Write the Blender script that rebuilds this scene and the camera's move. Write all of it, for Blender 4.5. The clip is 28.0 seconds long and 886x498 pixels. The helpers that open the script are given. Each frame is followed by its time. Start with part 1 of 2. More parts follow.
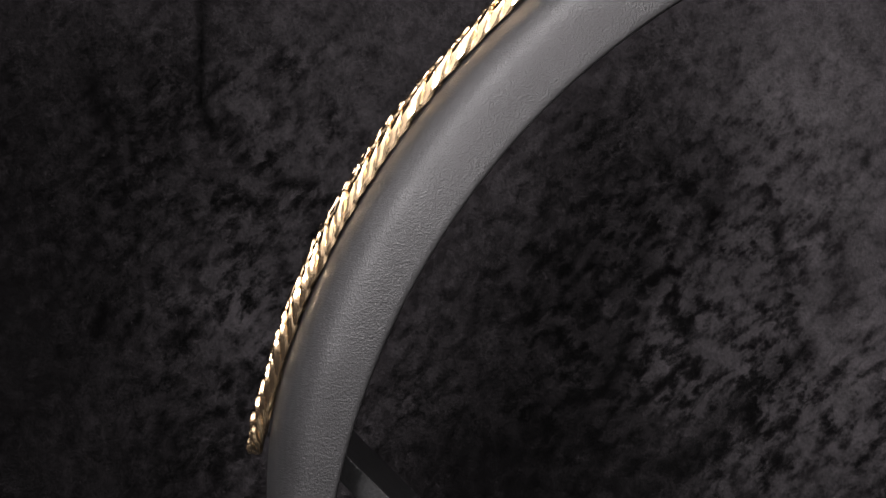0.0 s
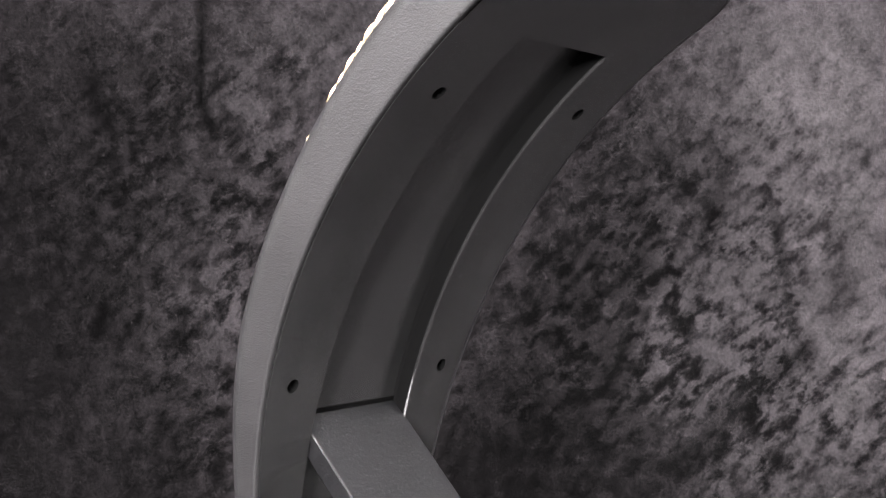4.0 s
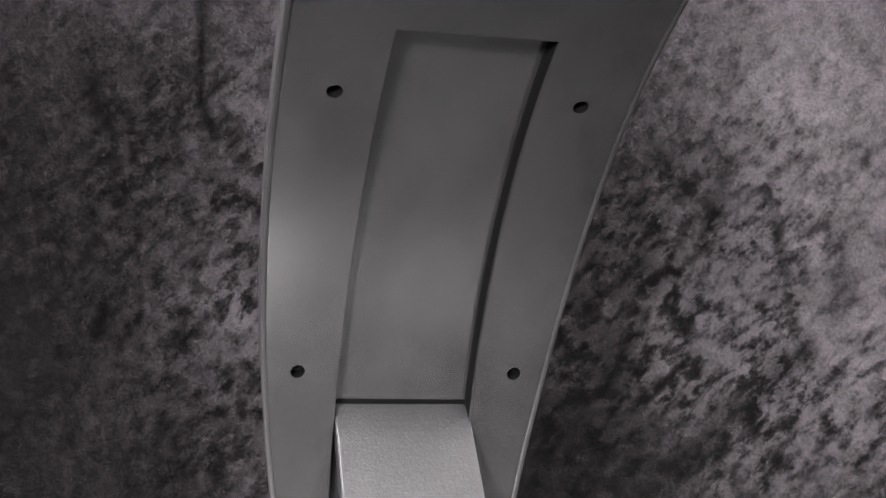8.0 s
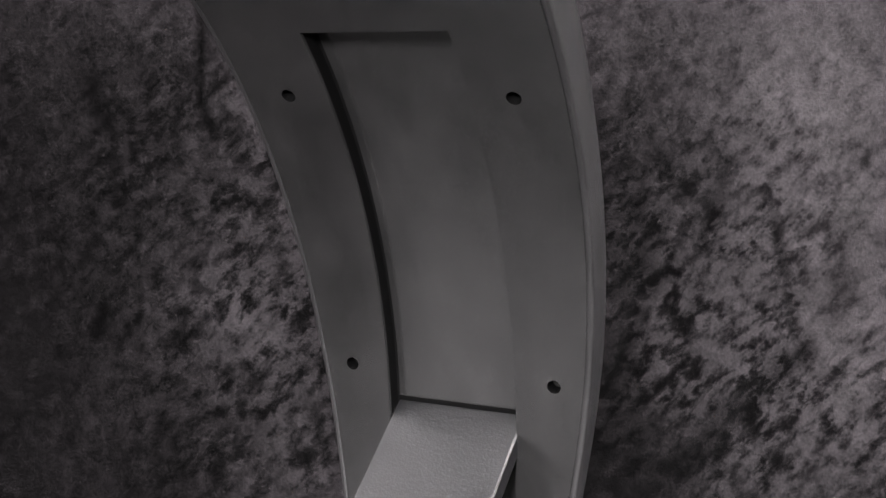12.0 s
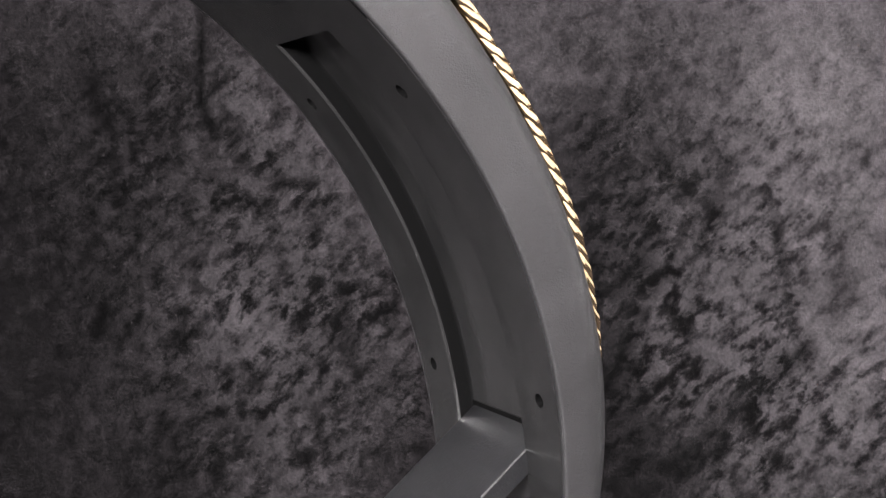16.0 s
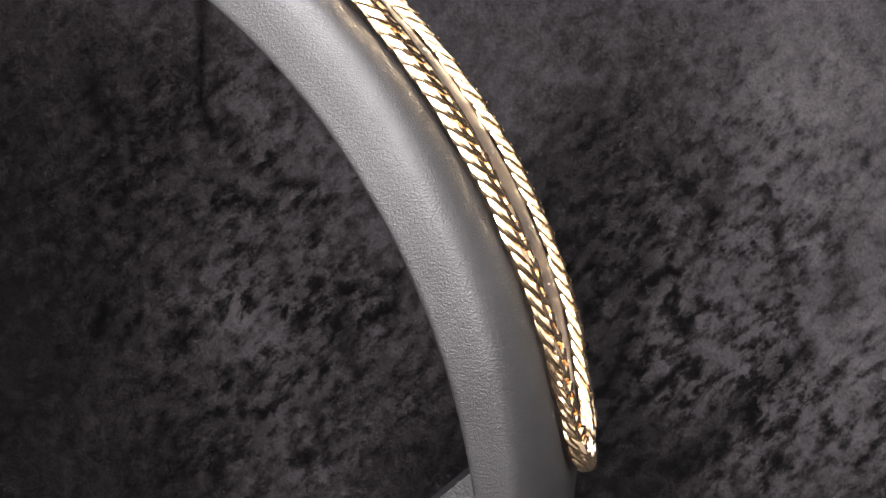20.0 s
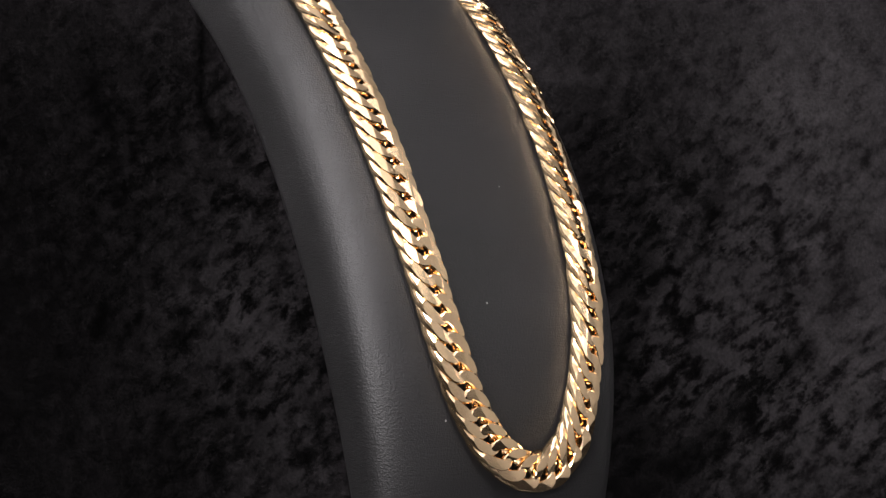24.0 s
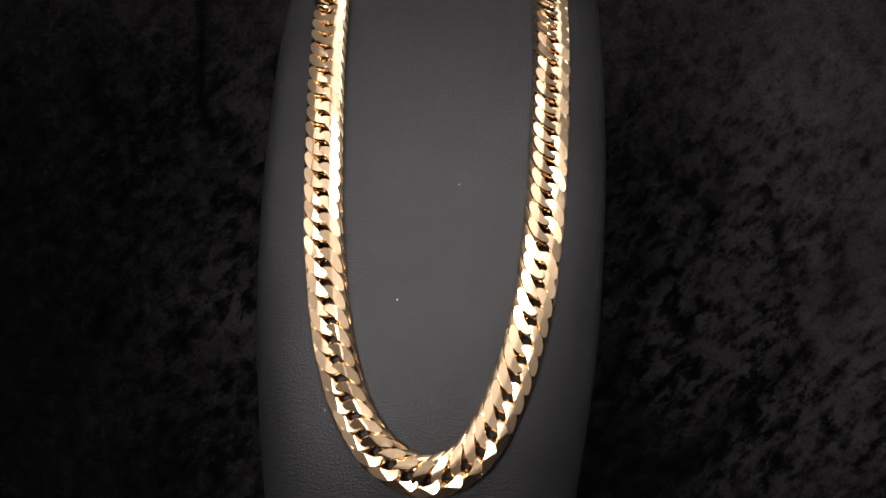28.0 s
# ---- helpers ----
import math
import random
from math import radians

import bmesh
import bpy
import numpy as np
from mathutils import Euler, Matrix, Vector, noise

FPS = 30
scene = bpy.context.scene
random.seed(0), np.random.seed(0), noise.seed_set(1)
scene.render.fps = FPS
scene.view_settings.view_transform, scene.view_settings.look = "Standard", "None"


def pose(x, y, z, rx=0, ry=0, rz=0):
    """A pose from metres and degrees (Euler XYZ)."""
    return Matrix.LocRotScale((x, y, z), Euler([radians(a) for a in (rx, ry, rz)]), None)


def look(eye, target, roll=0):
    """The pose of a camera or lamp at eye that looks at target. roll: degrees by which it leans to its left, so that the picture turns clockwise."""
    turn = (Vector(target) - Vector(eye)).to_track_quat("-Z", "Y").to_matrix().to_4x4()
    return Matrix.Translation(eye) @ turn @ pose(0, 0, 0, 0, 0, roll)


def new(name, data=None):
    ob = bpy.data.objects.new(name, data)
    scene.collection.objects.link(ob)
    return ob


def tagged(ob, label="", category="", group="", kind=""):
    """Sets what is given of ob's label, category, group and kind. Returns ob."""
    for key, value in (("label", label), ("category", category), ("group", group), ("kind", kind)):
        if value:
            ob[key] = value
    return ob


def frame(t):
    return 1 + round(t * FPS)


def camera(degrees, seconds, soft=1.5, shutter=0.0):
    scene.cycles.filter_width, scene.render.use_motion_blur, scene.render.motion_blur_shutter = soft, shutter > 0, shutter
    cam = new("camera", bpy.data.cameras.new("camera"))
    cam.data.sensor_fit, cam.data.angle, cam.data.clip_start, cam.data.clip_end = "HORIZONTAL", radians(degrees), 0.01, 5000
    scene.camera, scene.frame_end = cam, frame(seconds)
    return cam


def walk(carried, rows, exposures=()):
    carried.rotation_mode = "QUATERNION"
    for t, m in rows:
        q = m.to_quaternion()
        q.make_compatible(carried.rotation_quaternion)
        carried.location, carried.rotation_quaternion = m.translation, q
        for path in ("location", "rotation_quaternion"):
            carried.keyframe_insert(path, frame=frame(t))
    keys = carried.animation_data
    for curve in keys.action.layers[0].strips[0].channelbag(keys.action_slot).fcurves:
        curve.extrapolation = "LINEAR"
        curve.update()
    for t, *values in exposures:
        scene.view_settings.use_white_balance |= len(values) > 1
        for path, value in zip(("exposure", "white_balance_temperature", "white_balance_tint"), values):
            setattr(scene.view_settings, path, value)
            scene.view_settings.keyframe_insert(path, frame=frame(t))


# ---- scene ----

# All lengths in metres. The stand turns about the z axis; its back is a piece of a cylinder.
EYE = (0.0, -0.42, 0.175)
cam = camera(40.8, 28.0, soft=1.5)
VIEW = Matrix.Translation(EYE) @ pose(0, 0, 0, 90 - 2.785, 0, -0.561) @ pose(0, 0, 0, 0, 0, 2.709)
EXPOSURES = [(0, 0.93), (1, 1.45), (2, 2.10), (3, 2.60), (6, 3.04), (8, 2.93), (10, 2.30), (12, 2.36), (15, 2.60), (17, 2.80), (19, 2.56), (20, 2.03), (21, 1.43), (22.5, 0.72), (24, 0.22), (26, -0.30), (28, -0.60)]
walk(cam, [(0.0, VIEW), (28.0, VIEW)], EXPOSURES)

# ---- light ----
world = bpy.data.worlds.new("world")
scene.world = world
world.use_nodes = True
world.node_tree.nodes["Background"].inputs[0].default_value = (0.9, 0.95, 1.0, 1)
world.node_tree.nodes["Background"].inputs[1].default_value = 0.02


def area_lamp(name, eye, target, sx, sy, watts, colour):
    lamp = bpy.data.lights.new(name, "AREA")
    lamp.shape, lamp.size, lamp.size_y, lamp.energy, lamp.color = "RECTANGLE", sx, sy, watts, colour
    ob = new(name, lamp)
    ob.matrix_world = look(eye, target)
    return ob


LAMP = (1.0, 0.955, 0.97)
area_lamp("softbox_front", (0.0, -0.93, 1.27), (0.0, -0.06, 0.05), 0.60, 0.42, 1.7, LAMP).data.spread = radians(50)
area_lamp("softbox_left", (-1.25, -0.45, 1.05), (0.0, -0.06, 0.17), 1.3, 1.1, 1.65, LAMP).data.spread = radians(60)
area_lamp("softbox_right", (0.70, -0.84, 1.18), (0.0, 0.05, 0.05), 0.42, 0.40, 1.5, LAMP)
area_lamp("softbox_key", (-0.36, -1.40, 0.43), (0.05, 0.2, 0.12), 0.26, 0.26, 21, LAMP)
# Added fill: brightens the ceiling and south wall that the gold reflects.
area_lamp("added_fill_bounce", (0.0, 0.60, 1.55), (0.0, -1.4, 2.1), 0.5, 0.4, 35, LAMP).data.spread = radians(100)
# Added fill: makes the right side of the velvet brighter.
area_lamp("added_fill_backdrop", (0.72, 0.05, 0.55), (0.34, 0.45, 0.15), 0.25, 0.35, 1.6, LAMP).data.spread = radians(85)


# ---- materials ----
def material(name, base=(0.5, 0.5, 0.5), rough=0.5, metal=0.0):
    m = bpy.data.materials.new(name)
    m.use_nodes = True
    b = m.node_tree.nodes["Principled BSDF"]
    b.inputs["Base Color"].default_value = (*base, 1)
    b.inputs["Roughness"].default_value = rough
    b.inputs["Metallic"].default_value = metal
    return m, m.node_tree, b


def coords(tree, scale=(1, 1, 1)):
    t = tree.nodes.new("ShaderNodeTexCoord")
    m = tree.nodes.new("ShaderNodeMapping")
    m.inputs["Scale"].default_value = scale
    tree.links.new(t.outputs["Object"], m.inputs["Vector"])
    return m.outputs["Vector"]


def noise_tex(tree, vec, scale, detail=4.0, rough=0.55, warp=0.0):
    n = tree.nodes.new("ShaderNodeTexNoise")
    n.inputs["Scale"].default_value = scale
    n.inputs["Detail"].default_value = detail
    n.inputs["Roughness"].default_value = rough
    n.inputs["Distortion"].default_value = warp
    tree.links.new(vec, n.inputs["Vector"])
    return n.outputs["Fac"]


def voronoi(tree, vec, scale, feature="F1"):
    n = tree.nodes.new("ShaderNodeTexVoronoi")
    n.feature = feature
    n.inputs["Scale"].default_value = scale
    tree.links.new(vec, n.inputs["Vector"])
    return n.outputs["Distance"]


def ramp(tree, fac, stops):
    r = tree.nodes.new("ShaderNodeValToRGB")
    while len(r.color_ramp.elements) < len(stops):
        r.color_ramp.elements.new(0.5)
    for e, (p, c) in zip(r.color_ramp.elements, stops):
        e.position = p
        e.color = (c, c, c, 1) if not isinstance(c, tuple) else (*c, 1)
    tree.links.new(fac, r.inputs["Fac"])
    return r.outputs["Color"]


def arith(tree, op, a, b, clamp=False):
    n = tree.nodes.new("ShaderNodeMath")
    n.operation, n.use_clamp = op, clamp
    for k, v in enumerate((a, b)):
        if isinstance(v, (int, float)):
            n.inputs[k].default_value = v
        else:
            tree.links.new(v, n.inputs[k])
    return n.outputs[0]


def bump(tree, bsdf, height, strength, distance):
    n = tree.nodes.new("ShaderNodeBump")
    n.inputs["Strength"].default_value = strength
    n.inputs["Distance"].default_value = distance
    tree.links.new(height, n.inputs["Height"])
    tree.links.new(n.outputs["Normal"], bsdf.inputs["Normal"])


def leather(name, low, high, rough, grain, depth):
    m, t, b = material(name, rough=rough)
    v = coords(t)
    pebble = voronoi(t, v, grain)
    fine = noise_tex(t, v, grain * 2.2, 3)
    wrinkle = noise_tex(t, coords(t, (0.36, 0.36, 1.6)), grain * 0.38, 3, 0.6)
    blotch = noise_tex(t, v, 38, 4)
    h = arith(t, "ADD", arith(t, "MULTIPLY", pebble, 0.7), arith(t, "ADD", arith(t, "MULTIPLY", fine, 0.35), arith(t, "MULTIPLY", wrinkle, 0.65)))
    bump(t, b, h, 0.5, depth)
    t.links.new(ramp(t, blotch, ((0.3, low), (0.75, high))), b.inputs["Base Color"])
    t.links.new(ramp(t, noise_tex(t, v, 90, 3), ((0.3, rough - 0.02), (0.7, rough + 0.03))), b.inputs["Roughness"])
    return m


LEATHER = leather("black_leather", (0.0075, 0.0073, 0.0075), (0.0116, 0.0113, 0.0116), 0.44, 1800, 0.00028)
LEATHER.node_tree.nodes["Principled BSDF"].inputs["Specular IOR Level"].default_value = 0.32


def grained(name, low, high, rough, spec, grain, depth):
    """Smooth covering with a fine even grain, faint smears and rubbed spots."""
    m, t, b = material(name, rough=rough)
    v = coords(t)
    h = arith(t, "ADD", noise_tex(t, v, grain, 2, 0.5), arith(t, "MULTIPLY", noise_tex(t, v, grain * 0.35, 2, 0.5), 0.8))
    bump(t, b, h, 0.35, depth)
    smear = noise_tex(t, coords(t, (1.0, 1.0, 0.45)), 55, 5, 0.6)
    t.links.new(ramp(t, smear, ((0.35, low), (0.7, high))), b.inputs["Base Color"])
    t.links.new(ramp(t, noise_tex(t, v, 160, 4, 0.65), ((0.3, rough - 0.008), (0.72, rough + 0.01))), b.inputs["Roughness"])
    b.inputs["Specular IOR Level"].default_value = spec
    return m


PANEL = grained("back_leatherette", (0.0042, 0.0042, 0.0042), (0.0086, 0.0085, 0.0085), 0.25, 1.0, 1500, 0.00008)
LINING = grained("recess_lining", (0.0058, 0.0058, 0.0058), (0.0106, 0.0105, 0.0105), 0.20, 1.0, 2200, 0.00002)
LEG = leather("leg_covering", (0.006, 0.006, 0.0065), (0.016, 0.016, 0.017), 0.33, 1100, 0.00016)
LEG.node_tree.nodes["Principled BSDF"].inputs["Specular IOR Level"].default_value = 0.55
lt = LEG.node_tree
lb = lt.nodes["Principled BSDF"]
flecks = ramp(lt, noise_tex(lt, coords(lt), 1100, 2, 0.7), ((0.54, (0.0024, 0.0024, 0.0027)), (0.76, (0.0130, 0.0131, 0.0136))))
lt.links.new(flecks, lb.inputs["Base Color"])
# Glossy colour for the strips added to imitate a glint on the leg.
EDGE_GLINT, _, eb = material("edge_glint", (0.02, 0.02, 0.02), 0.2)
eb.inputs["Specular IOR Level"].default_value = 0.6
DUST, _, _ = material("pale_dust", (0.35, 0.34, 0.33), 0.8)
# Darkness of the screw holes and leg gap, painted as a near-black colour.
GAP_SHADE, _, hb = material("gap_shade", (0.0012, 0.0012, 0.0012), 0.8)
hb.inputs["Specular IOR Level"].default_value = 0.02

SCREW, _, _ = material("dark_steel", (0.035, 0.035, 0.033), 0.55, 1.0)
# Near black: shade inside the recess is put into the walls' colour.
RECESS_WALL_SHADE, _, rb = material("recess_wall_shade", (0.0015, 0.0015, 0.0015), 0.9)
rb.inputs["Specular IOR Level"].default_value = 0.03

GOLD, gt, gb = material("polished_gold", (0.98, 0.71, 0.43), 0.10, 1.0)
gv = coords(gt)
gt.links.new(ramp(gt, noise_tex(gt, gv, 900, 3), ((0.35, 0.11), (0.7, 0.18))), gb.inputs["Roughness"])

VELVET, vt, vb = material("black_velvet", rough=0.9)
vv = coords(vt)
slant = coords(vt, (0.75, 1, 1.4))
slant.node.vector_type = "TEXTURE"
slant.node.inputs["Rotation"].default_value = (0, radians(42), 0)
# The nap's sheen is painted: noise makes the base colour lighter and darker.
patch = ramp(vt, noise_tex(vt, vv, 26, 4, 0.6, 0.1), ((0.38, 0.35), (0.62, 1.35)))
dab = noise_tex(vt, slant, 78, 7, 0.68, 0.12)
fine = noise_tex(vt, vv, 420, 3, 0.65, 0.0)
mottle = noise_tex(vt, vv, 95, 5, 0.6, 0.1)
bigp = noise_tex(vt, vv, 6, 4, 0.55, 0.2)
# Reads crushed strokes together with the broad shade and light painted on the cloth.
pile_shade = vt.nodes.new("ShaderNodeAttribute")
pile_shade.attribute_name = "crush_shade"
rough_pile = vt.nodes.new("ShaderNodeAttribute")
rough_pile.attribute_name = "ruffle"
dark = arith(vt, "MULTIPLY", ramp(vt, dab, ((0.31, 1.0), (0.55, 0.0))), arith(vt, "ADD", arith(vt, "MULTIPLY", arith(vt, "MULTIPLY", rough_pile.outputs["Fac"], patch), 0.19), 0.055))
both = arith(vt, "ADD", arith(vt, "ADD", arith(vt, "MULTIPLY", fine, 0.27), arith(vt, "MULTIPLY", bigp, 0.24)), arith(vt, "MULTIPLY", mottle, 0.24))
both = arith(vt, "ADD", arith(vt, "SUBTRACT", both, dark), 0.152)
both = arith(vt, "ADD", both, arith(vt, "MULTIPLY", pile_shade.outputs["Fac"], 0.28))
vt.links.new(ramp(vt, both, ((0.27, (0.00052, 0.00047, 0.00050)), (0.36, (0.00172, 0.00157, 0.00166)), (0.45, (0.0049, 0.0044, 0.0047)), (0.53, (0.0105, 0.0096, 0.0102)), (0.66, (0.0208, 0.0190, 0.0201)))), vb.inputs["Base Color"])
vb.inputs["Specular IOR Level"].default_value = 0.0
vb.inputs["Sheen Weight"].default_value = 0.03
vb.inputs["Sheen Roughness"].default_value = 0.5
bump(vt, vb, both, 0.5, 0.006)

FLOOR, ft, fb = material("floor_grey", (0.3, 0.3, 0.3), 0.6)
ft.links.new(ramp(ft, noise_tex(ft, coords(ft), 14, 4), ((0.3, 0.26), (0.7, 0.34))), fb.inputs["Base Color"])
WALL, wt, wb = material("wall_paint", (0.8, 0.79, 0.77), 0.8)
wt.links.new(ramp(wt, noise_tex(wt, coords(wt), 3, 4), ((0.3, (0.83, 0.82, 0.82)), (0.7, (0.88, 0.87, 0.87)))), wb.inputs["Base Color"])
DARK_WALL, dt, db = material("grey_wall_paint", (0.3, 0.3, 0.3), 0.8)
dt.links.new(ramp(dt, noise_tex(dt, coords(dt), 3, 4), ((0.3, (0.42, 0.42, 0.42)), (0.7, (0.50, 0.50, 0.50)))), db.inputs["Base Color"])
GLOSS, tt, tb = material("black_acrylic", (0.01, 0.01, 0.01), 0.06)
tb.inputs["Specular IOR Level"].default_value = 0.47
tt.links.new(ramp(tt, noise_tex(tt, coords(tt), 60, 4), ((0.3, 0.05), (0.7, 0.10))), tb.inputs["Roughness"])


# ---- mesh helpers ----
def mesh_from(name, verts, faces, mat, smooth=True):
    me = bpy.data.meshes.new(name)
    me.from_pydata([tuple(v) for v in verts], [], faces)
    me.materials.append(mat)
    if smooth:
        me.polygons.foreach_set("use_smooth", [True] * len(me.polygons))
    me.update()
    return me


def attach(name, me, parent=None, label=""):
    ob = new(name, me)
    ob.parent = parent
    if label:
        ob["label"] = label
    return ob


def part(name, bm, mat, parent, label="", smooth=True):
    me = bpy.data.meshes.new(name)
    bmesh.ops.recalc_face_normals(bm, faces=bm.faces)
    bm.to_mesh(me)
    bm.free()
    me.materials.append(mat)
    if smooth:
        me.polygons.foreach_set("use_smooth", [True] * len(me.polygons))
        me.set_sharp_from_angle(angle=radians(30))
    return attach(name, me, parent, label)


def box_mesh(name, lo, hi, mat):
    bm = bmesh.new()
    bmesh.ops.create_cube(bm, size=1)
    for v in bm.verts:
        v.co = [l + (c + 0.5) * (h - l) for l, h, c in zip(lo, hi, v.co)]
    me = bpy.data.meshes.new(name)
    bm.to_mesh(me)
    bm.free()
    me.materials.append(mat)
    return me


# ---- unseen room added round the set; its wall tones shape the light ----
def setting(name, lo, hi, mat, label):
    tagged(new(name, box_mesh(name, lo, hi, mat)), label, kind="structure")


setting("floor", (-1.5, -1.6, -0.85), (1.5, 1.2, -0.80), FLOOR, "plain grey matt floor of the room")
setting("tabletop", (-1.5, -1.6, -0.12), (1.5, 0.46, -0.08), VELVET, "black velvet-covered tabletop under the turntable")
setting("wall_north", (-1.5, 1.2, -0.85), (1.5, 1.3, 2.2), DARK_WALL, "plain grey wall behind the backdrop")
setting("wall_south", (-1.5, -1.7, -0.85), (1.5, -1.6, 2.2), WALL, "plain pale wall")
setting("wall_east", (1.5, -1.7, -0.85), (1.6, 1.3, 2.2), DARK_WALL, "plain grey wall")
setting("wall_west", (-1.6, -1.7, -0.85), (-1.5, 1.3, 2.2), DARK_WALL, "plain grey wall")
setting("ceiling", (-1.6, -1.7, 2.2), (1.6, 1.3, 2.3), WALL, "plain pale ceiling")


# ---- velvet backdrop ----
# Narrow strokes are crushed velvet; broad ones paint shade and light into its colour.
MARKS_AND_SHADE = [(-0.174, 0.305, -0.172, 0.231, 0.0040, -0.45), (-0.172, 0.231, -0.159, 0.206, 0.005, -0.4),
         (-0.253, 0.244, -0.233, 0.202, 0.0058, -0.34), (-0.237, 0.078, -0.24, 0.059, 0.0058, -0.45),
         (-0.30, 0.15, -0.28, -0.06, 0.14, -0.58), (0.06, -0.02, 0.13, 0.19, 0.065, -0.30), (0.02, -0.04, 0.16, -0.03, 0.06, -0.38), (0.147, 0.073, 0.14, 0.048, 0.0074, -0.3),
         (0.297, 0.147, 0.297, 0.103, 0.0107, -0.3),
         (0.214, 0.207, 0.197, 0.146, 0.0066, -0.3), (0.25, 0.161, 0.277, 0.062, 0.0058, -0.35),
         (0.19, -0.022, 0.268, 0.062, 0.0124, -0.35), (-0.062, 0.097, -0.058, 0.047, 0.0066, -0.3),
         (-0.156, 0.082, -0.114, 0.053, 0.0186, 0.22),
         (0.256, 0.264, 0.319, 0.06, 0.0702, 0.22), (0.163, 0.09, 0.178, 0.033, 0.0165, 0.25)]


RUFFLED = [(0.29, 0.24, 0.10, 0.25), (0.18, 0.26, 0.08, 0.35), (0.23, 0.02, 0.10, 1.3), (0.22, 0.13, 0.10, 1.0), (-0.11, 0.11, 0.09, 1.2), (-0.13, 0.22, 0.08, 0.8), (0.12, 0.15, 0.07, 1.0), (0.30, 0.0, 0.08, 0.9), (-0.09, 0.02, 0.09, 1.35), (-0.2, 0.19, 0.1, 0.4), (0.12, 0.05, 0.07, 1.2)]


def velvet_backdrop():
    """A hanging cloth with shallow waves; strokes are nap crushed flat (-) or brushed up (+), broad ones are painted
    shade and light.
    """
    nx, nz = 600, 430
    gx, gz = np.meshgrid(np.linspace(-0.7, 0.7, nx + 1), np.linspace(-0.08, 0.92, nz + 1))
    crush_shade = np.zeros_like(gx)
    for x0, z0, x1, z1, w, amount in MARKS_AND_SHADE:
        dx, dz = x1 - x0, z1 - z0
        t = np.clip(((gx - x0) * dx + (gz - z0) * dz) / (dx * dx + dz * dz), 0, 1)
        crush_shade += amount * np.exp(-((gx - x0 - t * dx) ** 2 + (gz - z0 - t * dz) ** 2) / (w * w))
    ruffle = sum(k * np.exp(-((gx - x) ** 2 + (gz - z) ** 2) / (r * r)) for x, z, r, k in RUFFLED)
    verts, faces = [], []
    for x, z, c in zip(gx.ravel(), gz.ravel(), crush_shade.ravel()):
        p = Vector((x * 9, 0.3, z * 9))
        y = 0.45 + 0.012 * noise.noise(Vector((x * 3.1, 4, z * 1.3))) + 0.004 * noise.noise(p) + 0.002 * noise.noise(p * 3.1) - 0.004 * c
        verts.append((x, y, z))
    for j in range(nz):
        for i in range(nx):
            a = j * (nx + 1) + i
            faces.append((a, a + 1, a + nx + 2, a + nx + 1))
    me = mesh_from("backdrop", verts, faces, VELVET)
    me.attributes.new("crush_shade", "FLOAT", "POINT").data.foreach_set("value", crush_shade.ravel())
    me.attributes.new("ruffle", "FLOAT", "POINT").data.foreach_set("value", ruffle.ravel())
    ob = new("backdrop", me)
    m = ob.modifiers.new("thickness", "SOLIDIFY")
    m.thickness, m.offset = 0.002, 1
    tagged(ob, "crushed black velvet cloth hanging as a backdrop", "backdrop", kind="structure")


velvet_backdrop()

# ---- the stand: a curved slab, leather in front, panel and folding leg behind ----
S = 0.7
CY, CZ, R = -0.2876 * S, (-0.1867 + 0.25) * S, 0.3335 * S
A_LOW, A_TOP = -9.5, 61.2
CORNER = 0.033 * S


def half_width(a):
    w = (0.0853 - 9.07e-6 * min(a - 45, 0) ** 2 + 0.0009 * min(max((a - 8) / 9, -1), 1) + 0.0008 * min(max((a - 41) / 12, 0), 1.5)) * S
    over = R * radians(a - A_TOP) + CORNER
    if over > 0:
        w -= CORNER - math.sqrt(max(CORNER ** 2 - over ** 2, 0))
    return w


def place(x, a, n):
    """A point of the stand: across, angle up the curve, height off the back's cylinder towards the front."""
    r = R + n
    x -= 0.0018 * S * min(max((43.5 - a) / 28, -0.3), 1.3)
    return (x, CY + r * math.cos(radians(a)), CZ + r * math.sin(radians(a)))


WALL_N = 0.0135 * S


def front_n(x, a):
    q = min(abs(x) / half_width(a), 1)
    lip = min(max((A_TOP - a) / 6.0, 0), 1)
    swell = 0.0410 + 0.0002 * max(a - 30, 0) - 0.0095 * (max(30 - a, 0) / 25) ** 2.6
    e = 2.4 + min(max(a, 0), 30) / 30
    side = WALL_N * swell / 0.041
    return (side + (swell * S - side) * (1 - q ** e) ** (1 / e)) * (1 - (1 - lip) ** 2.5 * 0.6)


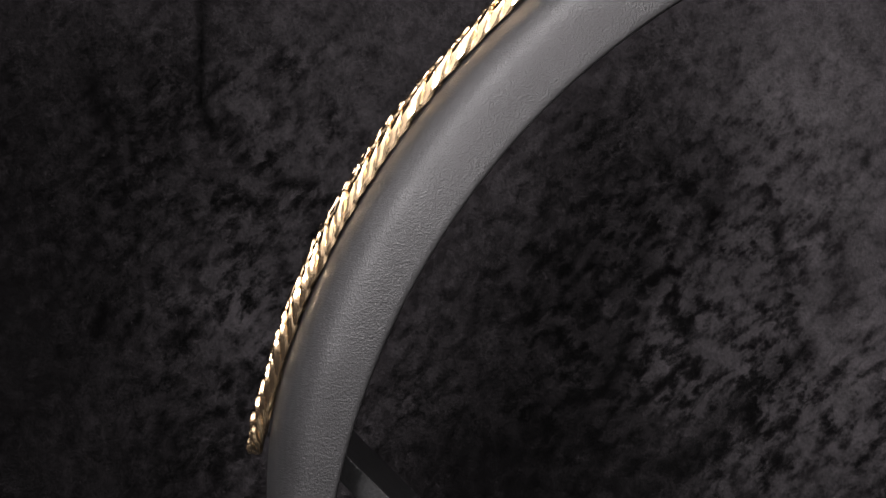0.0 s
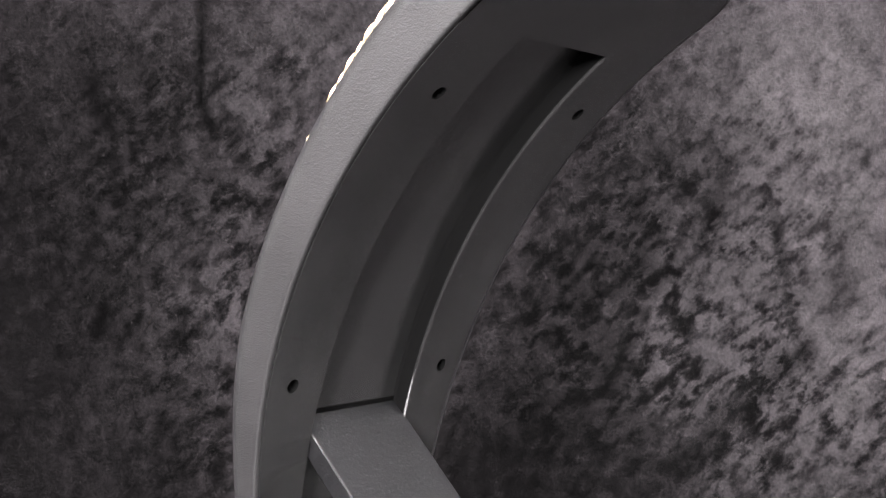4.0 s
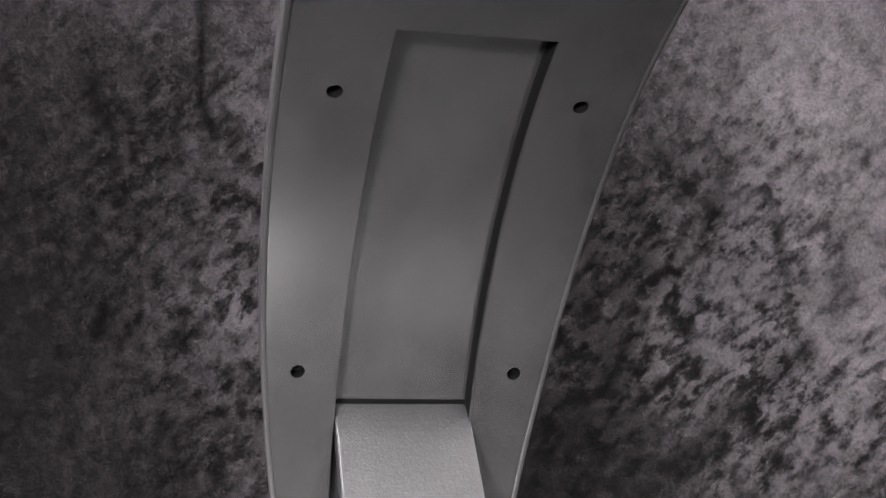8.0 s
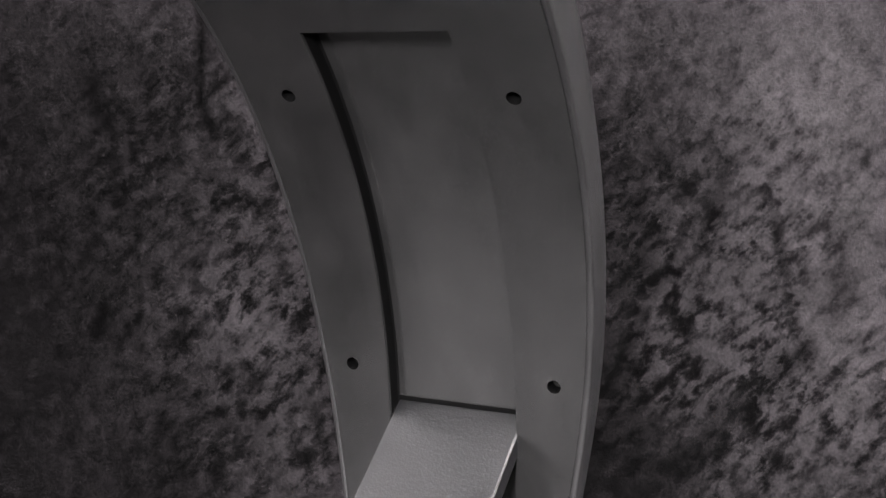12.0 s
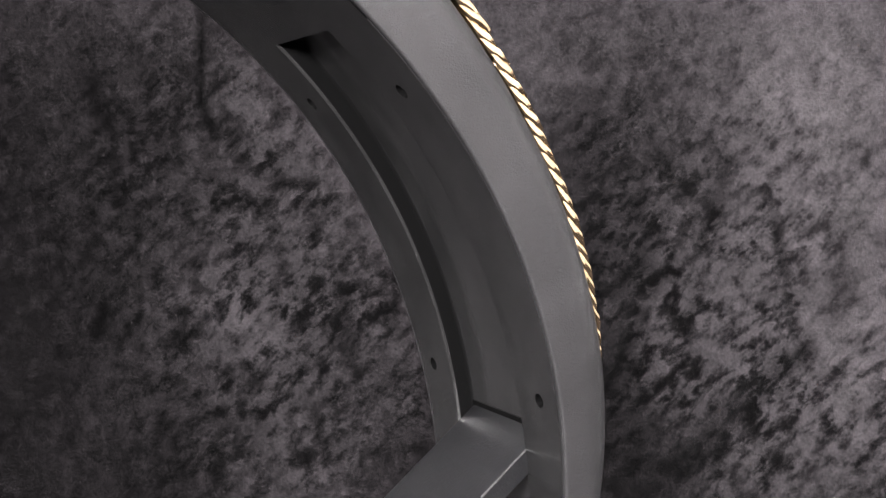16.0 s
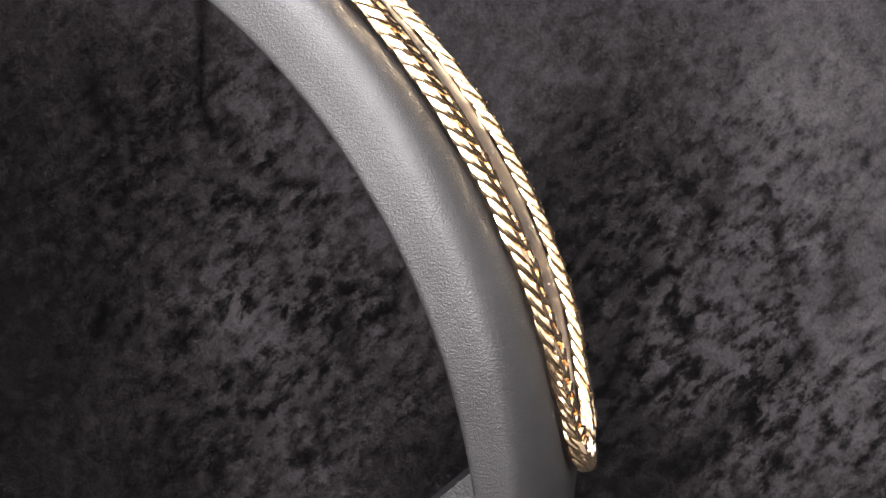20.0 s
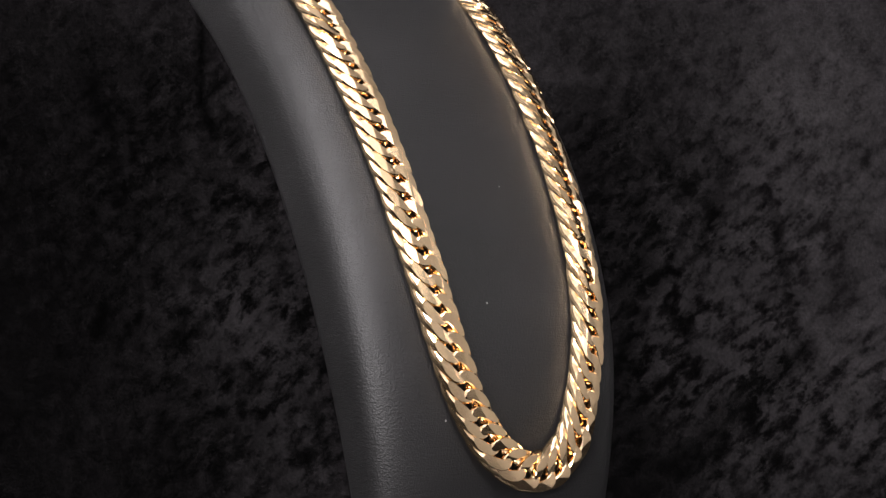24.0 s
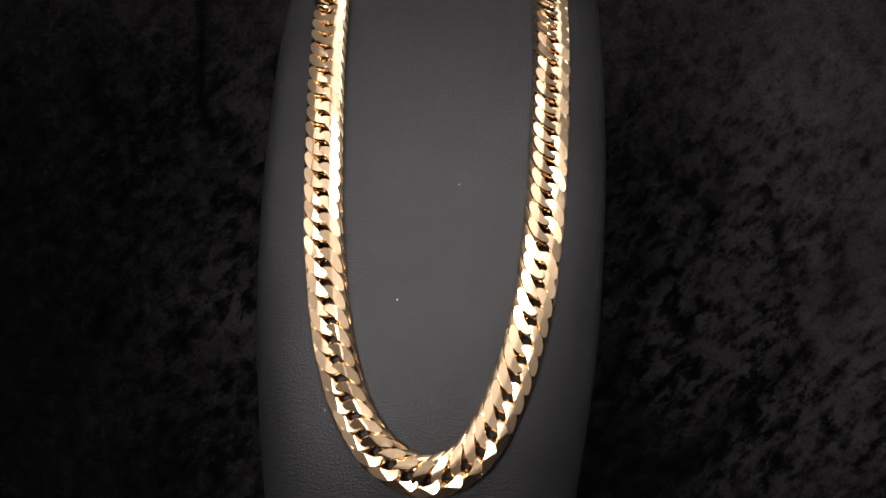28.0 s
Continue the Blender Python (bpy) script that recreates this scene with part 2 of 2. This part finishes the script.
def body_mesh():
    angles = [A_LOW + (57 - A_LOW) * i / 60 for i in range(61)] + [A_TOP - 4.2 * (1 - math.sin(math.pi / 2 * i / 14)) for i in range(1, 15)]
    verts, faces = [], []
    for a in angles:
        w = half_width(a)
        ring = [(-w + 0.0036 * S, 0.003 * S), (-w + 0.0034 * S, 0.0004 * S), (-w + 0.0030 * S, 0), (-w + 0.0010 * S, 0), (-w + 0.0003 * S, 0.0004 * S), (-w, 0.0012 * S)]
        ring += [(-w, front_n(w, a) * k / 4) for k in (1, 2, 3)]
        for k in range(0, 41):
            u = math.pi * k / 40
            x = -w * math.copysign(abs(math.cos(u)) ** (2 / 3.5), math.cos(u))
            ring.append((x, front_n(x, a)))
        ring += [(-x, n) for x, n in reversed(ring[:9])]
        swell_pos = 0.004 + 0.010 * min(max((a - 38) / 10, 0), 1)
        swell_neg = -0.006 - 0.030 * min(max((18 - a) / 10, 0), 1)
        verts += [place(x * (1 + (swell_pos if x > 0 else swell_neg) * min(n / (0.02 * S), 1)), a, n) for x, n in ring]
        cols = len(ring)
    for j in range(len(angles) - 1):
        for i in range(cols - 1):
            b = j * cols + i
            faces.append((b, b + cols, b + cols + 1, b + 1))
    for j in (0, len(angles) - 1):
        faces.append(tuple(j * cols + i for i in (range(cols) if j else reversed(range(cols)))))
    return mesh_from("body", verts, faces, LEATHER)


REC_X, REC_TOP, REC_LOW = 0.0376 * S, 50.1, -4.0
HOLE_X, HOLE_R = 0.059 * S, 0.0037 * S
HOLE_ROWS = (15.5, 43.5)


def rec_depth(a):
    return 0.0099 * S


def panel_bm():
    bm = bmesh.new()
    lift = -0.0002
    h = 0.0055 * S
    dh = math.degrees(h / R)
    rows = sorted(set([round(REC_LOW + (REC_TOP - REC_LOW) * i / 40, 3) for i in range(41)]))
    rows = [a for a in rows if all(abs(a - c) > dh * 1.3 for c in HOLE_ROWS)]
    rows = sorted(rows + [c + k * dh for c in HOLE_ROWS for k in (-1, 0, 1)])

    def edge(a):
        return half_width(a) - 0.0033 * S

    for side in (-1, 1):
        grid = []
        for a in rows:
            xs = [REC_X, HOLE_X - h, HOLE_X, HOLE_X + h, (HOLE_X + h + edge(a)) / 2, edge(a)]
            grid.append([bm.verts.new(place(side * x, a, lift)) for x in xs])
        for j in range(len(rows) - 1):
            for i in range(5):
                near = [c for c in HOLE_ROWS if rows[j] >= c - dh - 1e-6 and rows[j + 1] <= c + dh + 1e-6]
                if near and i in (1, 2):
                    continue
                bm.faces.new((grid[j][i], grid[j][i + 1], grid[j + 1][i + 1], grid[j + 1][i]))
        for c in HOLE_ROWS:
            j = min(range(len(rows)), key=lambda k: abs(rows[k] - c))
            rim = [grid[j][3], grid[j + 1][3], grid[j + 1][2], grid[j + 1][1], grid[j][1], grid[j - 1][1], grid[j - 1][2], grid[j - 1][3]]

            def circle(r, n):
                out = []
                for k in range(24):
                    u = 2 * math.pi * k / 24
                    out.append(bm.verts.new(place(side * (HOLE_X + r * math.cos(u)), c + math.degrees(r * math.sin(u) / R), n)))
                return out
            loops = [circle(HOLE_R, lift), circle(HOLE_R * 0.93, lift + 0.0005), circle(HOLE_R * 0.93, 0.006)]
            for k in range(8):
                bm.faces.new((rim[k], rim[(k + 1) % 8], *[loops[0][(3 * k + m) % 24] for m in (3, 2, 1, 0)]))
            for p, q in zip(loops, loops[1:]):
                for k in range(24):
                    bm.faces.new((p[k], p[(k + 1) % 24], q[(k + 1) % 24], q[k])).material_index = 1
            bm.faces.new(loops[-1]).material_index = 1
        # edge turned in towards the seam
        for j in range(len(rows) - 1):
            p, q = [bm.verts.new(place(side * (edge(rows[k]) + 0.0004), rows[k], 0.0012)) for k in (j, j + 1)]
            bm.faces.new((grid[j][5], p, q, grid[j + 1][5]))
    # plain pieces above and below the recess
    for lo, hi, count in ((REC_TOP, A_TOP - 0.35, 16), (A_LOW, REC_LOW, 4)):
        last = None
        for k in range(count + 1):
            a = lo + (hi - lo) * k / count
            e = max(edge(a), 0.01)
            row = [bm.verts.new(place(e * m / 8, a, lift)) for m in range(-8, 9)]
            if last:
                for m in range(16):
                    bm.faces.new((last[m], last[m + 1], row[m + 1], row[m]))
            last = row
    bmesh.ops.remove_doubles(bm, verts=bm.verts, dist=1e-6)
    return bm


def lining_mesh():
    """The recess: a rounded lip, two side walls, a top wall and a curved floor."""
    rows = [REC_LOW + (REC_TOP - REC_LOW) * i / 40 for i in range(41)]
    verts, faces = [], []
    for a in rows:
        d = rec_depth(a)
        ring = [(-REC_X, -0.0002), (-REC_X + 0.0003, 0.0002), (-REC_X + 0.0004, 0.001), (-REC_X + 0.0006, d - 0.0008), (-REC_X + 0.0012, d)]
        ring += [(REC_X * k / 4, d) for k in (-3, -2, -1, 0, 1, 2, 3)] + [(-x, n) for x, n in reversed(ring)]
        verts += [place(x, a, n) for x, n in ring]
        cols = len(ring)
    for j in range(40):
        for i in range(cols - 1):
            b = j * cols + i
            faces.append((b, b + 1, b + cols + 1, b + cols))
    for j in (0, 40):
        faces.append(tuple(j * cols + i for i in range(cols)))
    me = mesh_from("recess", verts, faces, LINING)
    me.materials.append(RECESS_WALL_SHADE)
    # Side and end walls take the near-black shade colour.
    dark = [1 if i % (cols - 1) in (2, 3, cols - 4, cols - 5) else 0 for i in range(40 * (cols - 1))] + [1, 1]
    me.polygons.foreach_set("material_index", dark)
    me.set_sharp_from_angle(angle=radians(30))
    return me


def leg_bm():
    slope = radians(43.2)
    d = Vector((0, -math.cos(slope), -math.sin(slope)))
    n = Vector((0, math.sin(slope), -math.cos(slope)))
    top = Vector((0, 0.0501 * S, 0.1341 * S))
    thick = 0.011 * S
    end = top + d * (top.z / math.sin(slope))
    low = top + n * thick - d * 0.006
    while math.hypot(low.y - CY, low.z - CZ) > R + 0.0088 * S:
        low += d * 0.0003
    foot = low + d * (low.z / math.sin(slope))
    bm = bmesh.new()
    w = 0.0372 * S
    sides = [[bm.verts.new((x - 0.0012 * S, q.y, q.z)) for q in (top, end, foot, low)] for x in (-w, w)]
    bm.faces.new(sides[0])
    bm.faces.new(sides[1][::-1])
    for k in range(4):
        bm.faces.new((sides[0][k], sides[0][(k + 1) % 4], sides[1][(k + 1) % 4], sides[1][k]))
    bmesh.ops.bevel(bm, geom=list(bm.edges), offset=0.0006, segments=2, affect="EDGES", profile=0.6)
    return bm


def glint_strip_bm(side):
    """A thin rounded strip along one upper edge of the leg, added to imitate the edge's glint."""
    slope = radians(43.2)
    d = Vector((0, -math.cos(slope), -math.sin(slope)))
    top = Vector((0, 0.0501 * S, 0.1341 * S))
    bm = bmesh.new()
    rings = []
    for q in (top + d * 0.0006, top + d * (top.z / math.sin(slope) - 0.0006)):
        up = Vector((0, d.z, -d.y))
        c = q + Vector((side * 0.0372 * S - 0.0012 * S, 0, 0)) - up * 0.00045
        rings.append([bm.verts.new(c + (Vector((1, 0, 0)) * math.cos(k * math.pi / 4) + up * math.sin(k * math.pi / 4)) * 0.00017) for k in range(8)])
    for k in range(8):
        bm.faces.new((rings[0][k], rings[0][(k + 1) % 8], rings[1][(k + 1) % 8], rings[1][k]))
    bm.faces.new(rings[0])
    bm.faces.new(rings[1][::-1])
    return bm


def screw_bm():
    """A countersunk head with a cross cut into it."""
    bm = bmesh.new()
    r = HOLE_R * 0.86
    rings = [[bm.verts.new((q * math.cos(k * math.pi / 8), q * math.sin(k * math.pi / 8), z)) for k in range(16)] for q, z in ((r, -0.0004), (r, 0.0001), (r * 0.9, 0.0003), (r * 0.5, 0.00045))]
    for p, q in zip(rings, rings[1:]):
        for k in range(16):
            bm.faces.new((p[k], p[(k + 1) % 16], q[(k + 1) % 16], q[k]))
    middle = bm.verts.new((0, 0, -0.0004))
    arms = [bm.verts.new((r * 0.5 * math.cos(k * math.pi / 8), r * 0.5 * math.sin(k * math.pi / 8), -0.0003 if k % 4 == 0 else 0.0004)) for k in range(16)]
    for k in range(16):
        m = (k + 1) % 16
        bm.faces.new((rings[-1][k], rings[-1][m], arms[m], arms[k]))
        bm.faces.new((arms[k], arms[m], middle))
    return bm


def lathe(name, profile, mat, parent, label=""):
    verts, faces, seg = [], [], 72
    for r, z in profile:
        verts += [(r * math.cos(2 * math.pi * k / seg), r * math.sin(2 * math.pi * k / seg), z) for k in range(seg)]
    for j in range(len(profile) - 1):
        for k in range(seg):
            m = (k + 1) % seg
            faces.append((j * seg + k, j * seg + m, (j + 1) * seg + m, (j + 1) * seg + k))
    faces.append(tuple(reversed(range(seg))))
    faces.append(tuple((len(profile) - 1) * seg + k for k in range(seg)))
    me = mesh_from(name, verts, faces, mat)
    me.set_sharp_from_angle(angle=radians(8))
    return attach(name, me, parent, label)


turntable = tagged(new("turntable"), "round glossy black motorised turntable under the stand", "turntable")
lathe("base", [(0.11, -0.08), (0.115, -0.078), (0.115, -0.030), (0.11, -0.028)], GLOSS, turntable)
lathe("disc", [(0.141, -0.028), (0.145, -0.026), (0.145, -0.004), (0.142, -0.0005), (0.140, 0.0)], GLOSS, turntable)

stand = tagged(new("necklace_stand"), "curved black leather necklace display stand with folding back leg", "display stand")
attach("body", body_mesh(), stand, "smooth padded black leather front and sides")
part("back_panel", panel_bm(), PANEL, stand, "dark grey grained panel with four screw holes").data.materials.append(GAP_SHADE)
attach("recess", lining_mesh(), stand, "smooth dark recess for the leg")
# Flat black strip laid on the recess floor to paint the dark gap.
strip_corners = [place(x * S, a, rec_depth(a) - 0.0003) for a in (11.7, 12.15) for x in (-0.0366, -0.012, 0.012, 0.0366)]
attach("gap_shade_strip", mesh_from("gap_shade_strip", strip_corners, [(0, 1, 5, 4), (1, 2, 6, 5), (2, 3, 7, 6)], GAP_SHADE), stand, "narrow black strip painting the shade above the leg")
for side in (-1, 1):
    for row in HOLE_ROWS:
        at = Vector(place(side * HOLE_X, row, 0.0054))
        facing = (Vector(place(side * HOLE_X, row, 0)) - at).normalized()
        axes = Matrix((Vector((1, 0, 0)), facing.cross(Vector((1, 0, 0))), facing)).transposed().to_4x4()
        part("screw", screw_bm(), SCREW, stand, "small dark steel screw sunk in its hole").matrix_basis = Matrix.Translation(at) @ axes @ pose(0, 0, 0, 0, 0, 37 * side + row)
for x0, x1, depth in ((-0.071, -0.0385, -0.0002), (0.0385, 0.071, -0.0002), (-0.0362, 0.0362, rec_depth(34))):
    crease = [place((x0 + (x1 - x0) * k / 6) * S, 33.6 + da + 0.10 * math.sin(k), depth + dn) for da, dn in ((-0.10, 0.00003), (0, -0.00005), (0.10, 0.00003)) for k in range(7)]
    attach("crease", mesh_from("crease", crease, [(j * 7 + k, j * 7 + k + 1, j * 7 + k + 8, j * 7 + k + 7) for j in (0, 1) for k in range(6)], PANEL), stand, "faint crease across the covering")
leg = part("leg", leg_bm(), LEG, stand, "speckled dark grey flat leg", smooth=False)
for side in (-1, 1):
    part("glint_strip", glint_strip_bm(side), EDGE_GLINT, leg, "thin strip added for the edge's glint")

for speck_x, speck_a, size in ((0.0140, 21.4, 0.00030), (0.0440, 13.5, 0.0003), (-0.012, 30.5, 0.00022)):
    bm = bmesh.new()
    bmesh.ops.create_icosphere(bm, subdivisions=1, radius=1)
    flat = Vector(place(speck_x * S, speck_a, front_n(speck_x * S, speck_a)))
    bmesh.ops.transform(bm, matrix=Matrix.Translation(flat) @ Matrix.Diagonal((size, size * 0.5, size * 1.4, 1)), verts=bm.verts)
    part("dust_speck", bm, DUST, stand)

# ---- the chain ----
PITCH, WIDE, THICK = 0.0088 * S, 0.0192 * S, 0.0072 * S
TRACK = [(0.060, 50), (0.0575, 42), (0.055, 36), (0.0527, 31), (0.0503, 26.5), (0.0468, 22.5), (0.0422, 18.5), (0.035, 14.8), (0.0240, 11.7),
         (0.0100, 9.9), (-0.004, 9.4), (-0.0175, 10.2), (-0.0275, 11.9), (-0.0355, 14.4), (-0.0425, 17.7), (-0.0480, 21.6), (-0.0515, 26), (-0.0538, 31), (-0.055, 36),
         (-0.0565, 43), (-0.0568, 50)]


def glide(points, steps):
    out = []
    p = [2 * points[0] - points[1]] + points + [2 * points[-1] - points[-2]]
    for i in range(1, len(p) - 2):
        for k in range(steps):
            t = k / steps
            out.append(0.5 * (2 * p[i] + (p[i + 1] - p[i - 1]) * t + (2 * p[i - 1] - 5 * p[i] + 4 * p[i + 1] - p[i + 2]) * t * t + (3 * p[i] - p[i - 1] - 3 * p[i + 1] + p[i + 2]) * t ** 3))
    return out + [p[-2]]


def link_mesh():
    """One twisted curb link: a bent oval of thick wire whose faces are filed flat by six planes."""
    w, h = WIDE, THICK
    wire, reach, half = 0.140 * w, 1.58 * PITCH, 0.362 * w
    around, along = 14, 56
    path = []
    for i in range(along):
        u = 2 * math.pi * i / along
        cx, sx, lift = math.cos(u), math.sin(u), -math.sin(2 * (u - 0.30))
        path.append(Vector((reach * math.copysign(abs(cx) ** 1.10, cx), half * sx, 0.112 * w * math.copysign(abs(lift) ** 0.8, lift))))
    bm = bmesh.new()
    rings = []
    for i, c in enumerate(path):
        t = (path[(i + 1) % along] - path[i - 1]).normalized()
        side = t.cross(Vector((0, 0, 1)))
        side = side.normalized() if side.length > 1e-4 else Vector((0, 1, 0))
        up = side.cross(t)
        rings.append([bm.verts.new(c + (side * math.cos(2 * math.pi * k / around) + up * math.sin(2 * math.pi * k / around)) * wire) for k in range(around)])
    for i in range(along):
        p, q = rings[i], rings[(i + 1) % along]
        for k in range(around):
            m = (k + 1) % around
            bm.faces.new((p[k], p[m], q[m], q[k]))
    crease, slope = 0.20 * w, 0.25
    cuts = [(Vector((0, 0, g * h / 2)), Vector((0, 0, g))) for g in (1, -1)]
    cuts += [(Vector((0, v * crease, g * h / 2)), Vector((0, v * slope, g)).normalized()) for g in (1, -1) for v in (1, -1)]
    for co, no in cuts:
        cut = bmesh.ops.bisect_plane(bm, geom=[*bm.verts, *bm.edges, *bm.faces], plane_co=co, plane_no=no, clear_outer=True, dist=1e-7)
        bmesh.ops.holes_fill(bm, edges=[e for e in cut["geom_cut"] if isinstance(e, bmesh.types.BMEdge)], sides=0)
    for v in bm.verts:
        slant = (v.co.x * half - v.co.y * reach) / math.hypot(half, reach)
        v.co.z += 0.16 * (abs(slant) - half * reach / math.hypot(half, reach)) * v.co.z / (h / 2)
    bmesh.ops.recalc_face_normals(bm, faces=bm.faces)
    me = bpy.data.meshes.new("link")
    bm.to_mesh(me)
    bm.free()
    me.materials.append(GOLD)
    me.polygons.foreach_set("use_smooth", [True] * len(me.polygons))
    me.set_sharp_from_angle(angle=radians(18))
    return me


def necklace():
    chain = tagged(new("necklace"), "heavy polished gold double curb chain hanging round the stand", "necklace")
    track = [Vector((x * S, a, 0)) for x, a in TRACK]
    sit = THICK * 0.5
    pts = []
    for q in glide(track, 24):
        pts.append(Vector(place(q.x, q.y, front_n(q.x, q.y) + sit + 0.0022 * S * min(max((14 - q.y) / 4, 0), 1.2) + (0.0012 if q.x > 0 else -0.0002) * S * min(max((q.y - 14) / 16, 0), 1))))
    head = [Vector(place(x * S, a, n * S)) for x, a, n in ((-0.056, 57, 0.036), (-0.050, 61.5, 0.030), (-0.036, 63.2, 0.014), (-0.018, 63.4, 0.008), (0, 63.4, 0.007),
                                                           (0.018, 63.4, 0.008), (0.036, 63.2, 0.014), (0.050, 61.5, 0.030), (0.056, 57, 0.036))]
    pts += glide([pts[-1]] + head + [pts[0]], 30)[1:-1]
    total = sum((pts[(i + 1) % len(pts)] - pts[i]).length for i in range(len(pts)))
    count = round(total / PITCH)
    step, run, made = total / count, 0.0, 0
    me = link_mesh()
    rng = random.Random(4)
    for i in range(len(pts)):
        a, b = pts[i], pts[(i + 1) % len(pts)]
        seg = (b - a).length
        while made < count and made * step <= run + seg:
            f = (made * step - run) / seg
            c = a.lerp(b, f)
            lo, hi = pts[(i - 12) % len(pts)], pts[(i + 13) % len(pts)]
            t = (hi - lo).normalized()
            ang = math.degrees(math.atan2(c.z - CZ, c.y - CY))
            if ang < 58:
                q = 0.002
                s1, s2 = Vector(place(c.x + q, ang, front_n(c.x + q, ang))), Vector(place(c.x - q, ang, front_n(c.x - q, ang)))
                out = (s1 - s2).cross(Vector(place(c.x, ang + 0.5, front_n(c.x, ang + 0.5))) - Vector(place(c.x, ang - 0.5, front_n(c.x, ang - 0.5))))
                out = -out if out.dot(Vector((0, math.cos(radians(ang)), math.sin(radians(ang))))) < 0 else out
                flat = Vector((0, math.cos(radians(ang)), math.sin(radians(ang))))
                out = (out.normalized() * 0.8 + flat * 0.2)
            else:
                out = Vector((0, math.cos(radians(ang)) * 0.4 - math.sin(radians(ang)), math.sin(radians(ang)) * 0.4 + math.cos(radians(ang))))
            out = (out - t * out.dot(t)).normalized()
            across = out.cross(t)
            m = Matrix((t, across, out)).transposed().to_4x4()
            m.translation = c
            ob = attach("link", me, chain)
            ob.matrix_basis = m @ pose(0, 0, 0, rng.uniform(-4, 4), rng.uniform(-3, 3), rng.uniform(-1.5, 1.5))
            made += 1
        run += seg
    return chain


chain = necklace()


# ---- turning ----
def motions():
    steady = -0.32 + 9.7538 * 9.4
    drift = [(0, 2.6), (1, 1.9), (2, 1.2), (3, 0.4), (4, -0.1), (5.5, -0.35), (8, -0.25), (9.4, 0.05), (11, 0.2), (12.2, 0.3), (15, 0), (28, 0)]
    seconds, extra = zip(*drift)
    rows = [(t, pose(0, 0, 0, 0, 0, steady - 9.7538 * t + float(np.interp(t, seconds, extra)))) for t in (0.25 * k for k in range(113))]
    walk(stand, rows)
    walk(chain, rows)
    walk(turntable, rows)


motions()
